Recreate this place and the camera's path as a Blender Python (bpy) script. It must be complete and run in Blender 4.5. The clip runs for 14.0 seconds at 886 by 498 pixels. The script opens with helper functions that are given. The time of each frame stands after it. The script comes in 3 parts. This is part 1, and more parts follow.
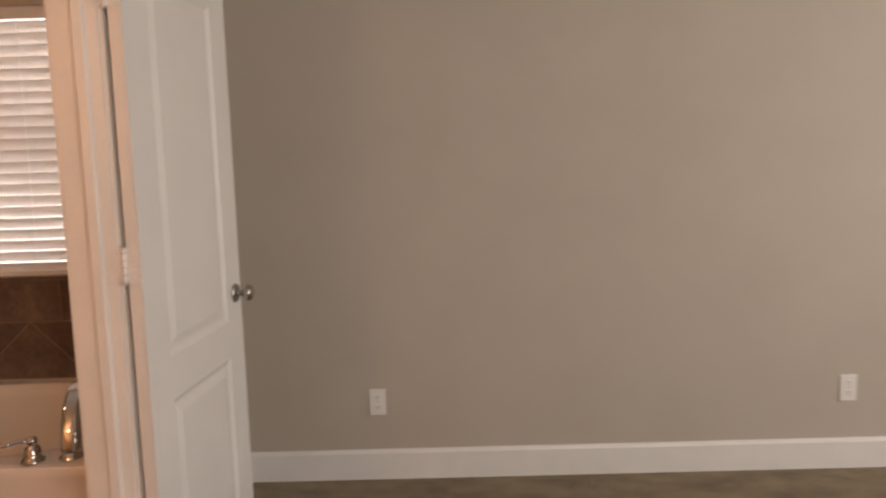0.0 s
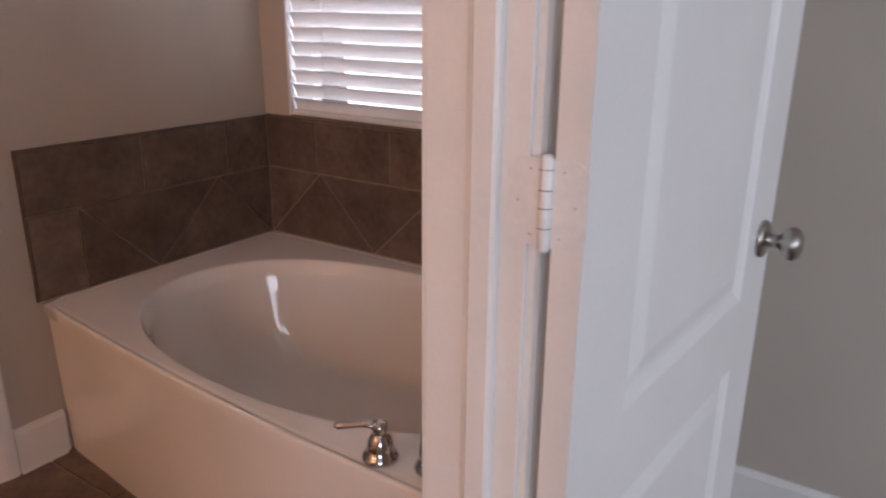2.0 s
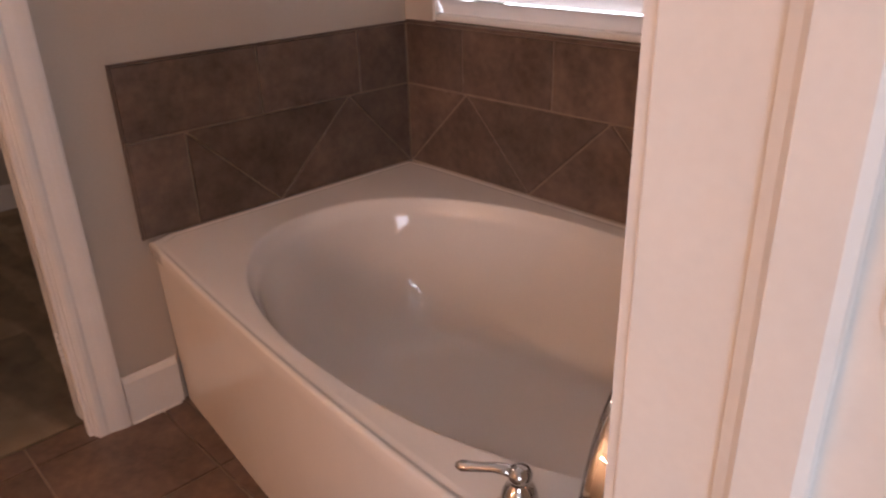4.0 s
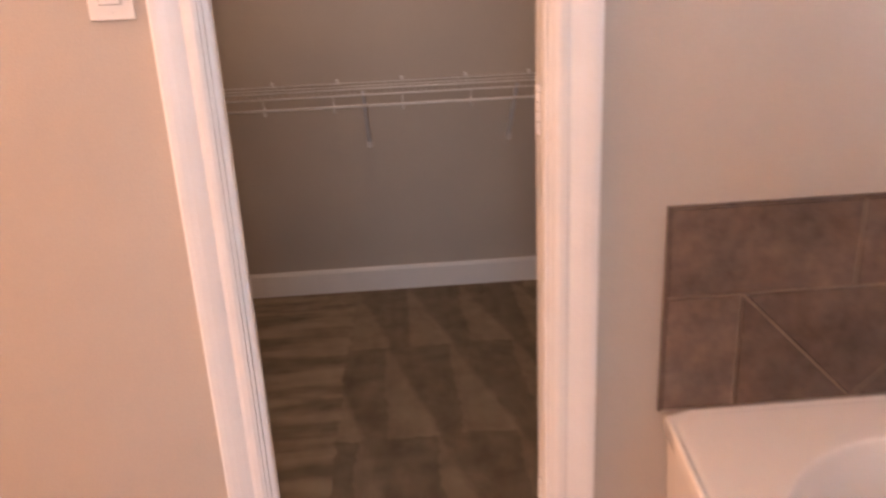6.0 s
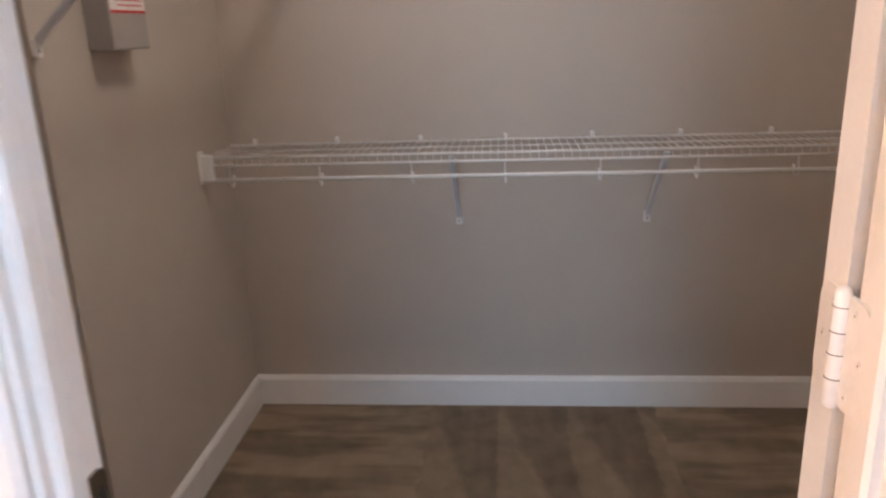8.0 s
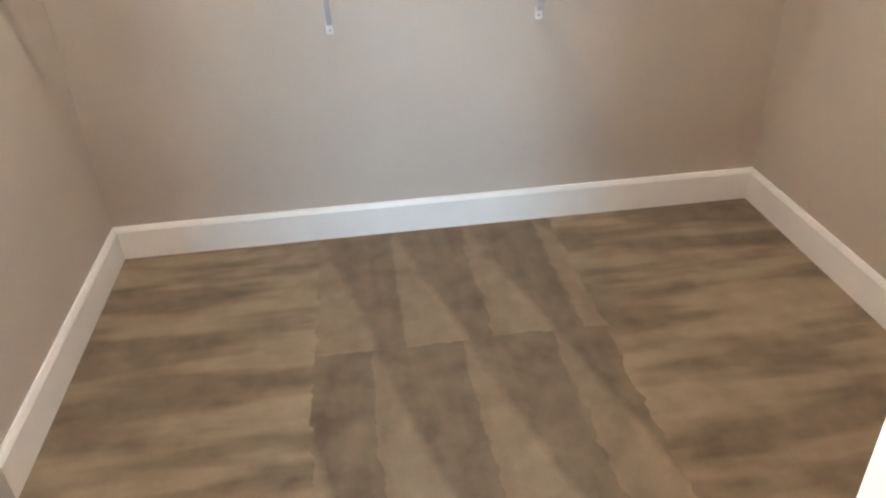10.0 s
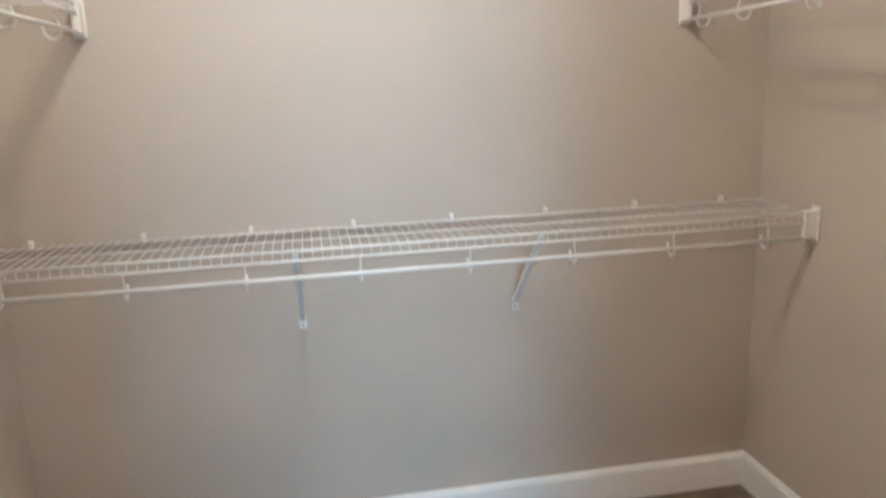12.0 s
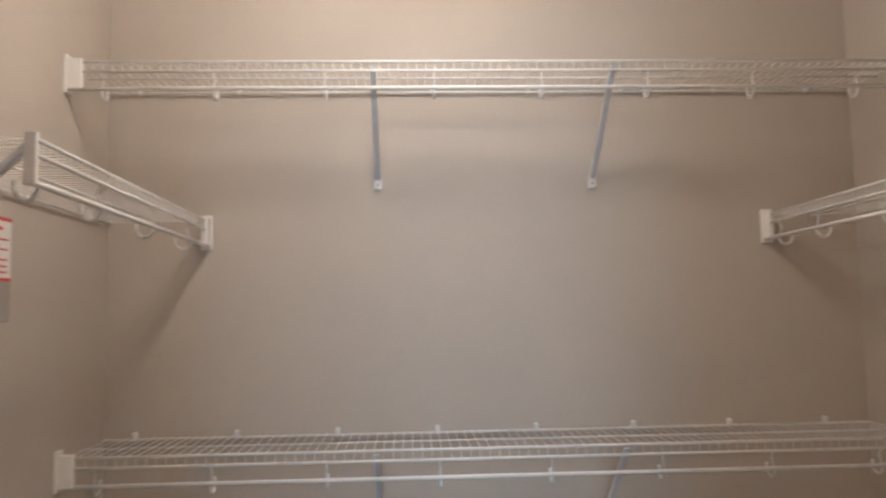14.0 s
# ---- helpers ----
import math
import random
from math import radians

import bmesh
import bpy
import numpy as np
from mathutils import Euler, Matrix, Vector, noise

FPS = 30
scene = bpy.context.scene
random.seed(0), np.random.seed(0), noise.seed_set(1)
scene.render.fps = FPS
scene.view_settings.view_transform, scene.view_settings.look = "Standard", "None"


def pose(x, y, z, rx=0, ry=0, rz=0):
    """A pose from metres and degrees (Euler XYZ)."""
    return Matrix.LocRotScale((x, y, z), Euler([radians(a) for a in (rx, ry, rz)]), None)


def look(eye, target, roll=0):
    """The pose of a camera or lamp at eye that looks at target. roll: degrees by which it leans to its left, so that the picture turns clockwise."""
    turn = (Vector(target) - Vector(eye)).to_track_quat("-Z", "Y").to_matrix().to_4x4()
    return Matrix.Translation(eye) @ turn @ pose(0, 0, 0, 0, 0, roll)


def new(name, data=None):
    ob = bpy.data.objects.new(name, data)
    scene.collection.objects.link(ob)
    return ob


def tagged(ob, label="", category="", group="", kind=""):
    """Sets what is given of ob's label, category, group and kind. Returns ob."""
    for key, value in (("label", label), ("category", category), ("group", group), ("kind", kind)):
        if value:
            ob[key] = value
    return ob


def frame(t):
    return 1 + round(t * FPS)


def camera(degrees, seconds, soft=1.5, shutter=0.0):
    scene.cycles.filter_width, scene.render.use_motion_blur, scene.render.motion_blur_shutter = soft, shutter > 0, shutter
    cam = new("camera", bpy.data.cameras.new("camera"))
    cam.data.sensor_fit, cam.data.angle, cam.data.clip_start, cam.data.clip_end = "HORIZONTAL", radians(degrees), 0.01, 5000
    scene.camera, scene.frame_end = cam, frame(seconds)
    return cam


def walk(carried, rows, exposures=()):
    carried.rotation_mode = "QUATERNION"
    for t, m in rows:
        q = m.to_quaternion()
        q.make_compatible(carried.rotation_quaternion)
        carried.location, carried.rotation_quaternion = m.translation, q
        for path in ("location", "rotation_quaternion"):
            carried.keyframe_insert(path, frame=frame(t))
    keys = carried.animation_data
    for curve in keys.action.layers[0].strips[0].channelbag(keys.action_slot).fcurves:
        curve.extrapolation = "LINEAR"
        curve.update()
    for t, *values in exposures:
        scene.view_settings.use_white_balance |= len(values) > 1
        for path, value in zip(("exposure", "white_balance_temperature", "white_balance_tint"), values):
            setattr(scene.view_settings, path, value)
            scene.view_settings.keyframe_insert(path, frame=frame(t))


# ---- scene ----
cam = camera(61.7, 14.0, soft=2.2, shutter=0.4)
PATH = [
    (0, (2.644, -3.171, 1.381), (2.612, -1.184, 1.157), -1.8),
    (0.5, (2.526, -2.837, 1.394), (2.252, -0.884, 1.061), -0.8),
    (1, (2.416, -2.422, 1.342), (1.793, -0.569, 0.919), -0.7),
    (1.5, (2.274, -2.131, 1.332), (1.309, -0.461, 0.803), -0.7),
    (2, (2.1, -1.916, 1.328), (1.032, -0.343, 0.709), 0.5),
    (2.5, (1.965, -1.791, 1.304), (0.854, -0.276, 0.62), 1.0),
    (2.7, (1.917, -1.751, 1.293), (0.778, -0.269, 0.581), 1.0),
    (4.8, (1.711, -1.509, 1.243), (0.164, -0.51, 0.461), -3.7),
    (5, (1.662, -1.523, 1.242), (0.034, -0.613, 0.521), -3.2),
    (5.5, (1.552, -1.476, 1.368), (-0.246, -1.002, 0.640), -2.9),
    (6, (1.34, -1.426, 1.344), (-0.551, -1.331, 0.702), -2.8),
    (6.5, (1.158, -1.366, 1.36), (-0.742, -1.601, 0.782), -2.8),
    (7, (0.949, -1.352, 1.362), (-0.934, -1.767, 0.83), -3.0),
    (7.5, (0.656, -1.401, 1.369), (-1.25, -1.741, 0.869), -2.3),
    (8, (0.449, -1.403, 1.374), (-1.458, -1.575, 0.797), -2.1),
    (8.5, (0.304, -1.445, 1.373), (-1.523, -1.462, 0.56), -1.6),
    (8.7, (0.273, -1.46, 1.326), (-1.51, -1.413, 0.42), -1.5),
    (10.8, (0.201, -1.515, 1.294), (-1.505, -1.283, 0.277), -3.6),
    (11, (0.186, -1.504, 1.31), (-1.572, -1.263, 0.388), -3.4),
    (11.5, (0.128, -1.471, 1.357), (-1.735, -1.21, 0.676), -2.8),
    (12, (0.06, -1.518, 1.41), (-1.859, -1.179, 0.961), -2.0),
    (12.5, (0.092, -1.488, 1.301), (-1.88, -1.161, 1.229), -1.7),
    (13, (0.078, -1.503, 1.305), (-1.886, -1.15, 1.443), -1.5),
    (13.5, (0.099, -1.471, 1.37), (-1.871, -1.168, 1.534), -1.2),
    (14, (0.132, -1.475, 1.357), (-1.86, -1.387, 1.518), -1.0),
]
EXPOSURES = [
    (0.0, -1.58, 8300, 24), (0.5, -1.45, 7900, 24), (1.5, -1.35, 6700, 24), (2.5, -1.4, 5700, 19), (5.0, -0.4, 6700, 28),
    (6.0, 0.15, 6500, 27), (7.0, 0.05, 5500, 18), (7.6, 0.1, 5150, 10), (8.1, 0.85, 5000, 6), (8.5, 1.45, 5500, 7),
    (11.0, 1.98, 4620, -7), (12.5, 1.32, 4760, -2), (14.0, 0.87, 4980, 2),
]
walk(cam, [(t, look(eye, target, roll)) for t, eye, target, roll in PATH], EXPOSURES)

# ---- world and lights ----
world = bpy.data.worlds.new("sky")
scene.world = world
world.use_nodes = True
wn = world.node_tree
sky = wn.nodes.new("ShaderNodeTexSky")
sky.sky_type, sky.sun_disc, sky.sun_elevation, sky.sun_rotation = "NISHITA", False, radians(40), radians(200)
wn.links.new(sky.outputs[0], wn.nodes["Background"].inputs[0])
wn.nodes["Background"].inputs[1].default_value = 0.12


def area(name, eye, target, w, h, watts, colour):
    d = bpy.data.lights.new(name, "AREA")
    d.shape, d.size, d.size_y, d.energy, d.color = "RECTANGLE", w, h, watts, colour
    ob = new(name, d)
    ob.matrix_basis = look(eye, target)
    return ob


def bulb(name, at, watts, colour, r):
    d = bpy.data.lights.new(name, "POINT")
    d.energy, d.color, d.shadow_soft_size = watts, colour, r
    ob = new(name, d)
    ob.location = at
    return ob


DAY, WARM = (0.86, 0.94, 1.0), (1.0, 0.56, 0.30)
# added fills in assumed window openings, standing in for a light at the camera
area("bedroom_fill", (6.28, -1.7, 1.5), (0, -1.7, 1.5), 2.6, 1.3, 110, DAY)
area("bedroom_fill", (4.5, -4.78, 1.5), (4.5, 0, 1.5), 2.0, 1.3, 150, DAY)
area("bathroom_daylight", (0.83, 0.30, 1.53), (0.83, -1, 1.43), 1.45, 1.15, 95, DAY)
# warm bathroom lamp out of view; place and number of bulbs are assumed
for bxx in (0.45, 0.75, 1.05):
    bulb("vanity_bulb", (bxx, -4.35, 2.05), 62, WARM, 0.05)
bulb("closet_bulb", (-1.15, -1.50, 2.50), 17, (1.0, 0.72, 0.50), 0.09)

# ---- small helpers of this scene ----
from math import pi, sin, cos, tau


def mesh_ob(name, bm, mat, smooth=False):
    me = bpy.data.meshes.new(name)
    bmesh.ops.recalc_face_normals(bm, faces=bm.faces)
    bm.to_mesh(me)
    bm.free()
    if smooth:
        for p in me.polygons:
            p.use_smooth = True
    me.materials.append(mat)
    return new(name, me)


def part(name, bm, mat, parent=None, label="", smooth=False):
    ob = mesh_ob(name, bm, mat, smooth)
    ob.parent = parent
    return tagged(ob, label)


def empty(name, label, category, group="", kind="", m=None):
    ob = new(name)
    ob.empty_display_size = 0.05
    if m is not None:
        ob.matrix_basis = m
    return tagged(ob, label, category, group, kind)


def add_box(bm, x0, x1, y0, y1, z0, z1, bevel=0.0):
    vs = [bm.verts.new((x, y, z)) for x in (x0, x1) for y in (y0, y1) for z in (z0, z1)]
    fs = [bm.faces.new([vs[i] for i in f]) for f in ((0, 1, 3, 2), (4, 6, 7, 5), (0, 4, 5, 1), (2, 3, 7, 6), (0, 2, 6, 4), (1, 5, 7, 3))]
    if bevel:
        es = {e for f in fs for e in f.edges}
        bmesh.ops.bevel(bm, geom=list(es), offset=bevel, segments=2, affect="EDGES", profile=0.5)
    return bm


def box(x0, x1, y0, y1, z0, z1, bevel=0.0):
    return add_box(bmesh.new(), x0, x1, y0, y1, z0, z1, bevel)


def add_prism(bm, pts, axis, a, b):
    """A polygon of (u, v) carried from a to b along the axis."""
    def at(u, v, w):
        return {"x": (w, u, v), "y": (u, w, v), "z": (u, v, w)}[axis]
    lo = [bm.verts.new(at(u, v, a)) for u, v in pts]
    hi = [bm.verts.new(at(u, v, b)) for u, v in pts]
    bm.faces.new(lo)
    bm.faces.new(hi)
    n = len(pts)
    for i in range(n):
        bm.faces.new((lo[i], lo[(i + 1) % n], hi[(i + 1) % n], hi[i]))
    return bm


def add_tube(bm, pts, r, n=6, flat=1.0):
    """A tube along points; flat squashes it along its second cross direction."""
    pts = [Vector(p) for p in pts]
    rings = []
    for i, p in enumerate(pts):
        d = (pts[min(i + 1, len(pts) - 1)] - pts[max(i - 1, 0)]).normalized()
        up = Vector((0, 0, 1)) if abs(d.z) < 0.9 else Vector((1, 0, 0))
        u = d.cross(up).normalized()
        v = d.cross(u)
        rad = r[i] if isinstance(r, (list, tuple)) else r
        rings.append([bm.verts.new(p + u * rad * cos(tau * k / n) + v * rad * flat * sin(tau * k / n)) for k in range(n)])
    for a, b in zip(rings, rings[1:]):
        for k in range(n):
            bm.faces.new((a[k], a[(k + 1) % n], b[(k + 1) % n], b[k]))
    bm.faces.new(rings[0])
    bm.faces.new(rings[-1])
    return bm


def add_lathe(bm, prof, m=Matrix(), n=24):
    rings = [[bm.verts.new(m @ Vector((r * cos(tau * k / n), r * sin(tau * k / n), z))) for k in range(n)] for r, z in prof]
    for a, b in zip(rings, rings[1:]):
        for k in range(n):
            bm.faces.new((a[k], a[(k + 1) % n], b[(k + 1) % n], b[k]))
    bm.faces.new(rings[0])
    bm.faces.new(rings[-1])
    return bm


# ---- materials ----
def material(name, base, rough=0.5, metal=0.0, vary=0.06, scale=6.0, fine=150.0, bump=0.0, bump_scale=300.0, coat=0.0, patch=0.0):
    m = bpy.data.materials.new(name)
    m.use_nodes = True
    nt = m.node_tree
    b = nt.nodes["Principled BSDF"]
    b.inputs["Roughness"].default_value, b.inputs["Metallic"].default_value = rough, metal
    b.inputs["Coat Weight"].default_value = coat
    tc = nt.nodes.new("ShaderNodeNewGeometry")
    n1, n2 = nt.nodes.new("ShaderNodeTexNoise"), nt.nodes.new("ShaderNodeTexNoise")
    n1.inputs["Scale"].default_value, n2.inputs["Scale"].default_value = scale, fine
    n1.inputs["Detail"].default_value = 5
    for n in (n1, n2):
        nt.links.new(tc.outputs["Position"], n.inputs["Vector"])
    mixf = nt.nodes.new("ShaderNodeMix")
    mixf.inputs[0].default_value = 0.35
    nt.links.new(n1.outputs["Fac"], mixf.inputs[2])
    nt.links.new(n2.outputs["Fac"], mixf.inputs[3])
    ramp = nt.nodes.new("ShaderNodeValToRGB")
    lo = [max(0, c * (1 - vary * 2)) for c in base]
    hi = [min(1, c * (1 + vary * 2)) for c in base]
    ramp.color_ramp.elements[0].position, ramp.color_ramp.elements[1].position = 0.3, 0.7
    ramp.color_ramp.elements[0].color, ramp.color_ramp.elements[1].color = (*lo, 1), (*hi, 1)
    nt.links.new(mixf.outputs[0], ramp.inputs[0])
    out = ramp.outputs[0]
    if patch:
        info = nt.nodes.new("ShaderNodeObjectInfo")
        hsv = nt.nodes.new("ShaderNodeHueSaturation")
        mr = nt.nodes.new("ShaderNodeMapRange")
        mr.inputs[3].default_value, mr.inputs[4].default_value = 1 - patch, 1 + patch
        nt.links.new(info.outputs["Random"], mr.inputs[0])
        nt.links.new(mr.outputs[0], hsv.inputs["Value"])
        nt.links.new(out, hsv.inputs["Color"])
        out = hsv.outputs[0]
    nt.links.new(out, b.inputs["Base Color"])
    if bump:
        n3, bp = nt.nodes.new("ShaderNodeTexNoise"), nt.nodes.new("ShaderNodeBump")
        n3.inputs["Scale"].default_value = bump_scale
        n3.inputs["Detail"].default_value = 3
        bp.inputs["Strength"].default_value, bp.inputs["Distance"].default_value = bump, 0.002
        nt.links.new(tc.outputs["Position"], n3.inputs["Vector"])
        nt.links.new(n3.outputs["Fac"], bp.inputs["Height"])
        nt.links.new(bp.outputs[0], b.inputs["Normal"])
    return m


PAINT = material("greige wall paint", (0.50, 0.445, 0.385), 0.7, vary=0.025, scale=3, bump=0.25, bump_scale=220)
CEIL = material("ceiling paint", (0.78, 0.77, 0.74), 0.8, vary=0.02, bump=0.5, bump_scale=120)
TRIM = material("white trim paint", (0.80, 0.785, 0.765), 0.35, vary=0.02, scale=9, bump=0.06, bump_scale=90)
DOORW = material("white door paint", (0.80, 0.79, 0.775), 0.38, vary=0.02, scale=5, bump=0.08, bump_scale=160)
ACRYL = material("white tub acrylic", (0.80, 0.76, 0.72), 0.06, vary=0.015, scale=4, coat=0.3)
TILE = material("brown slate-look tile", (0.129, 0.090, 0.070), 0.42, vary=0.26, scale=7, fine=45, bump=0.3, bump_scale=60, patch=0.18)
FLOORT = material("brown floor tile", (0.125, 0.08, 0.058), 0.4, vary=0.25, scale=6, fine=40, bump=0.3, bump_scale=70, patch=0.14)
GROUT = material("tan grout", (0.27, 0.205, 0.16), 0.85, vary=0.1, scale=20)
CHROME = material("chrome", (0.62, 0.62, 0.63), 0.05, 1.0, vary=0.01)
NICKEL = material("satin nickel", (0.40, 0.375, 0.345), 0.28, 1.0, vary=0.04, scale=30)
WIRE = material("white vinyl wire", (0.80, 0.79, 0.77), 0.32, vary=0.03, scale=20)
BRACE = material("white enamel steel", (0.70, 0.71, 0.74), 0.35, vary=0.03, scale=20)
PLATE = material("white plastic plate", (0.82, 0.80, 0.77), 0.3, vary=0.015, scale=12)
HINGE = material("white painted hinge", (0.79, 0.78, 0.775), 0.4, vary=0.03, scale=60, bump=0.12, bump_scale=200)
DARK = material("dark gap", (0.03, 0.027, 0.025), 0.7, vary=0.1)
STEEL = material("screw steel", (0.45, 0.43, 0.42), 0.35, 1.0, vary=0.1, scale=80)
GREYBOX = material("grey enamelled metal", (0.36, 0.33, 0.30), 0.45, vary=0.04, scale=12)
PAPER = material("white label paper", (0.82, 0.78, 0.74), 0.6, vary=0.02)
RED = material("red label print", (0.55, 0.05, 0.04), 0.6, vary=0.05)
VINYL = material("white vinyl frame", (0.80, 0.80, 0.79), 0.35, vary=0.02)


def blind_material():
    m = material("white blind slat", (0.82, 0.80, 0.78), 0.45, vary=0.02, scale=15)
    nt = m.node_tree
    b = nt.nodes["Principled BSDF"]
    tr, mix = nt.nodes.new("ShaderNodeBsdfTranslucent"), nt.nodes.new("ShaderNodeMixShader")
    tr.inputs[0].default_value = (0.85, 0.83, 0.82, 1)
    mix.inputs[0].default_value = 0.12
    nt.links.new(b.outputs[0], mix.inputs[1])
    nt.links.new(tr.outputs[0], mix.inputs[2])
    nt.links.new(mix.outputs[0], nt.nodes["Material Output"].inputs[0])
    return m


def glass_material():
    m = bpy.data.materials.new("window glass")
    m.use_nodes = True
    b = m.node_tree.nodes["Principled BSDF"]
    b.inputs["Transmission Weight"].default_value, b.inputs["Roughness"].default_value = 1.0, 0.0
    b.inputs["IOR"].default_value = 1.45
    return m


def carpet_material(marks):
    """Cut-pile carpet; marks: the strokes that a vacuum cleaner has left in the pile."""
    m = bpy.data.materials.new("brown cut-pile carpet")
    m.use_nodes = True
    nt = m.node_tree
    b = nt.nodes["Principled BSDF"]
    b.inputs["Roughness"].default_value = 0.95
    b.inputs["Sheen Weight"].default_value = 0.08
    geo = nt.nodes.new("ShaderNodeNewGeometry")

    def math_node(op, a, c=None):
        n = nt.nodes.new("ShaderNodeMath")
        n.operation = op
        for i, v in enumerate((a, c)):
            if v is None:
                continue
            if isinstance(v, (int, float)):
                n.inputs[i].default_value = v
            else:
                nt.links.new(v, n.inputs[i])
        return n.outputs[0]

    def noise_tex(scale, stretch=(1, 1, 1), detail=3.0):
        mp, n = nt.nodes.new("ShaderNodeMapping"), nt.nodes.new("ShaderNodeTexNoise")
        mp.inputs["Scale"].default_value = stretch
        n.inputs["Scale"].default_value, n.inputs["Detail"].default_value = scale, detail
        nt.links.new(geo.outputs["Position"], mp.inputs[0])
        nt.links.new(mp.outputs[0], n.inputs["Vector"])
        return n.outputs["Fac"]

    sep = nt.nodes.new("ShaderNodeSeparateXYZ")
    nt.links.new(geo.outputs["Position"], sep.inputs[0])
    wob = math_node("ADD", math_node("MULTIPLY", math_node("SUBTRACT", noise_tex(2.2), 0.5), 0.06), math_node("MULTIPLY", math_node("SUBTRACT", noise_tex(18.0, detail=4.0), 0.5), 0.05))
    x, y = math_node("ADD", sep.outputs[0], wob), math_node("ADD", sep.outputs[1], wob)
    # wedges across the middle, one row of strokes behind the other
    row = math_node("FRACT", math_node("DIVIDE", math_node("ADD", x, 8.66), 0.66))
    step_ = math_node("MULTIPLY", math_node("SUBTRACT", math_node("FLOOR", math_node("DIVIDE", math_node("ADD", x, 8.66), 0.66)), 10.0), 0.09)
    saw = math_node("FRACT", math_node("DIVIDE", math_node("ADD", math_node("ADD", y, step_), 11.9), 0.255))
    edge_ = math_node("SUBTRACT", math_node("ADD", math_node("MULTIPLY", row, 0.66), 0.04), saw)
    clampn = nt.nodes.new("ShaderNodeClamp")
    nt.links.new(math_node("ADD", math_node("MULTIPLY", edge_, 9.0), 0.5), clampn.inputs[0])
    wedge = clampn.outputs[0]
    soft = math_node("MULTIPLY", wedge, math_node("ADD", math_node("MULTIPLY", saw, 0.6), 0.35))
    soft = math_node("ADD", math_node("MULTIPLY", soft, 0.62), math_node("MULTIPLY", noise_tex(1.0, (3.0, 16.0, 1), 3.0), 0.42))
    # long strokes along the sides
    sc = nt.nodes.new("ShaderNodeClamp")
    nt.links.new(math_node("ADD", math_node("MULTIPLY", math_node("SUBTRACT", noise_tex(1.0, (8.0, 1.6, 1), 2.5), 0.5), 7.0), 0.5), sc.inputs[0])
    streak = sc.outputs[0]
    streak = math_node("ADD", math_node("MULTIPLY", streak, 0.5), math_node("MULTIPLY", noise_tex(1.0, (14.0, 2.0, 1), 3.0), 0.5))
    centre = math_node("LESS_THAN", math_node("ABSOLUTE", math_node("ADD", y, 1.285)), 0.41)
    inv = math_node("SUBTRACT", 1.0, centre)
    pile = math_node("ADD", math_node("MULTIPLY", centre, soft), math_node("MULTIPLY", inv, streak))
    if not marks:
        pile = noise_tex(1.0, (3.0, 9.0, 1), 2.0)
    pile = math_node("ADD", math_node("MULTIPLY", pile, 0.55), math_node("MULTIPLY", noise_tex(11.0, detail=6.0), 0.45))
    fibre = noise_tex(420.0, detail=2.0)
    val = math_node("ADD", math_node("MULTIPLY", pile, 0.8), math_node("MULTIPLY", fibre, 0.2))
    ramp = nt.nodes.new("ShaderNodeValToRGB")
    ramp.color_ramp.elements[0].position, ramp.color_ramp.elements[1].position = 0.27, 0.68
    ramp.color_ramp.elements[0].color = (0.118, 0.083, 0.049, 1)
    ramp.color_ramp.elements[1].color = (0.36, 0.278, 0.182, 1)
    nt.links.new(val, ramp.inputs[0])
    nt.links.new(ramp.outputs[0], b.inputs["Base Color"])
    bp = nt.nodes.new("ShaderNodeBump")
    bp.inputs["Strength"].default_value, bp.inputs["Distance"].default_value = 0.7, 0.006
    nt.links.new(math_node("ADD", fibre, math_node("MULTIPLY", pile, 0.8)), bp.inputs["Height"])
    nt.links.new(bp.outputs[0], b.inputs["Normal"])
    return m


SLAT = blind_material()
GLASS = glass_material()
CARPET = carpet_material(True)
CARPET_BED = carpet_material(False)

# ---- plan, in metres ----
CEIL_Z = 2.62
BED_W, BATH_E = 1.770, 1.646          # two faces of the wall between bedroom and bathroom
CLO_E = -0.075                         # closet face of the wall between bathroom and closet
BACK, LEFT, RIGHT, JOG = -2.062, -2.358, -0.114, -1.03
D1A, D1B = -2.01, -1.282              # bedroom doorway, between its jambs
D2A, D2B = -1.747, -1.150             # closet doorway, between its jambs
DOOR_H = 2.05
WX0, WX1, WZ0, WZ1 = 0.122, 1.54, 0.953, 2.10


def wall_x(name, x0, x1, y0, y1, label, hole=None):
    bm = bmesh.new()
    if hole:
        a, b, z0, z1 = hole
        add_box(bm, x0, x1, y0, a, 0, CEIL_Z)
        add_box(bm, x0, x1, b, y1, 0, CEIL_Z)
        add_box(bm, x0, x1, a, b, z1, CEIL_Z)
        if z0 > 0:
            add_box(bm, x0, x1, a, b, 0, z0)
    else:
        add_box(bm, x0, x1, y0, y1, 0, CEIL_Z)
    return tagged(mesh_ob(name, bm, PAINT), label, "wall", kind="structure")


def wall_y(name, x0, x1, y0, y1, label, hole=None):
    bm = bmesh.new()
    if hole:
        a, b, z0, z1 = hole
        add_box(bm, x0, a, y0, y1, 0, CEIL_Z)
        add_box(bm, b, x1, y0, y1, 0, CEIL_Z)
        add_box(bm, a, b, y0, y1, z1, CEIL_Z)
        if z0 > 0:
            add_box(bm, a, b, y0, y1, 0, z0)
    else:
        add_box(bm, x0, x1, y0, y1, 0, CEIL_Z)
    return tagged(mesh_ob(name, bm, PAINT), label, "wall", kind="structure")


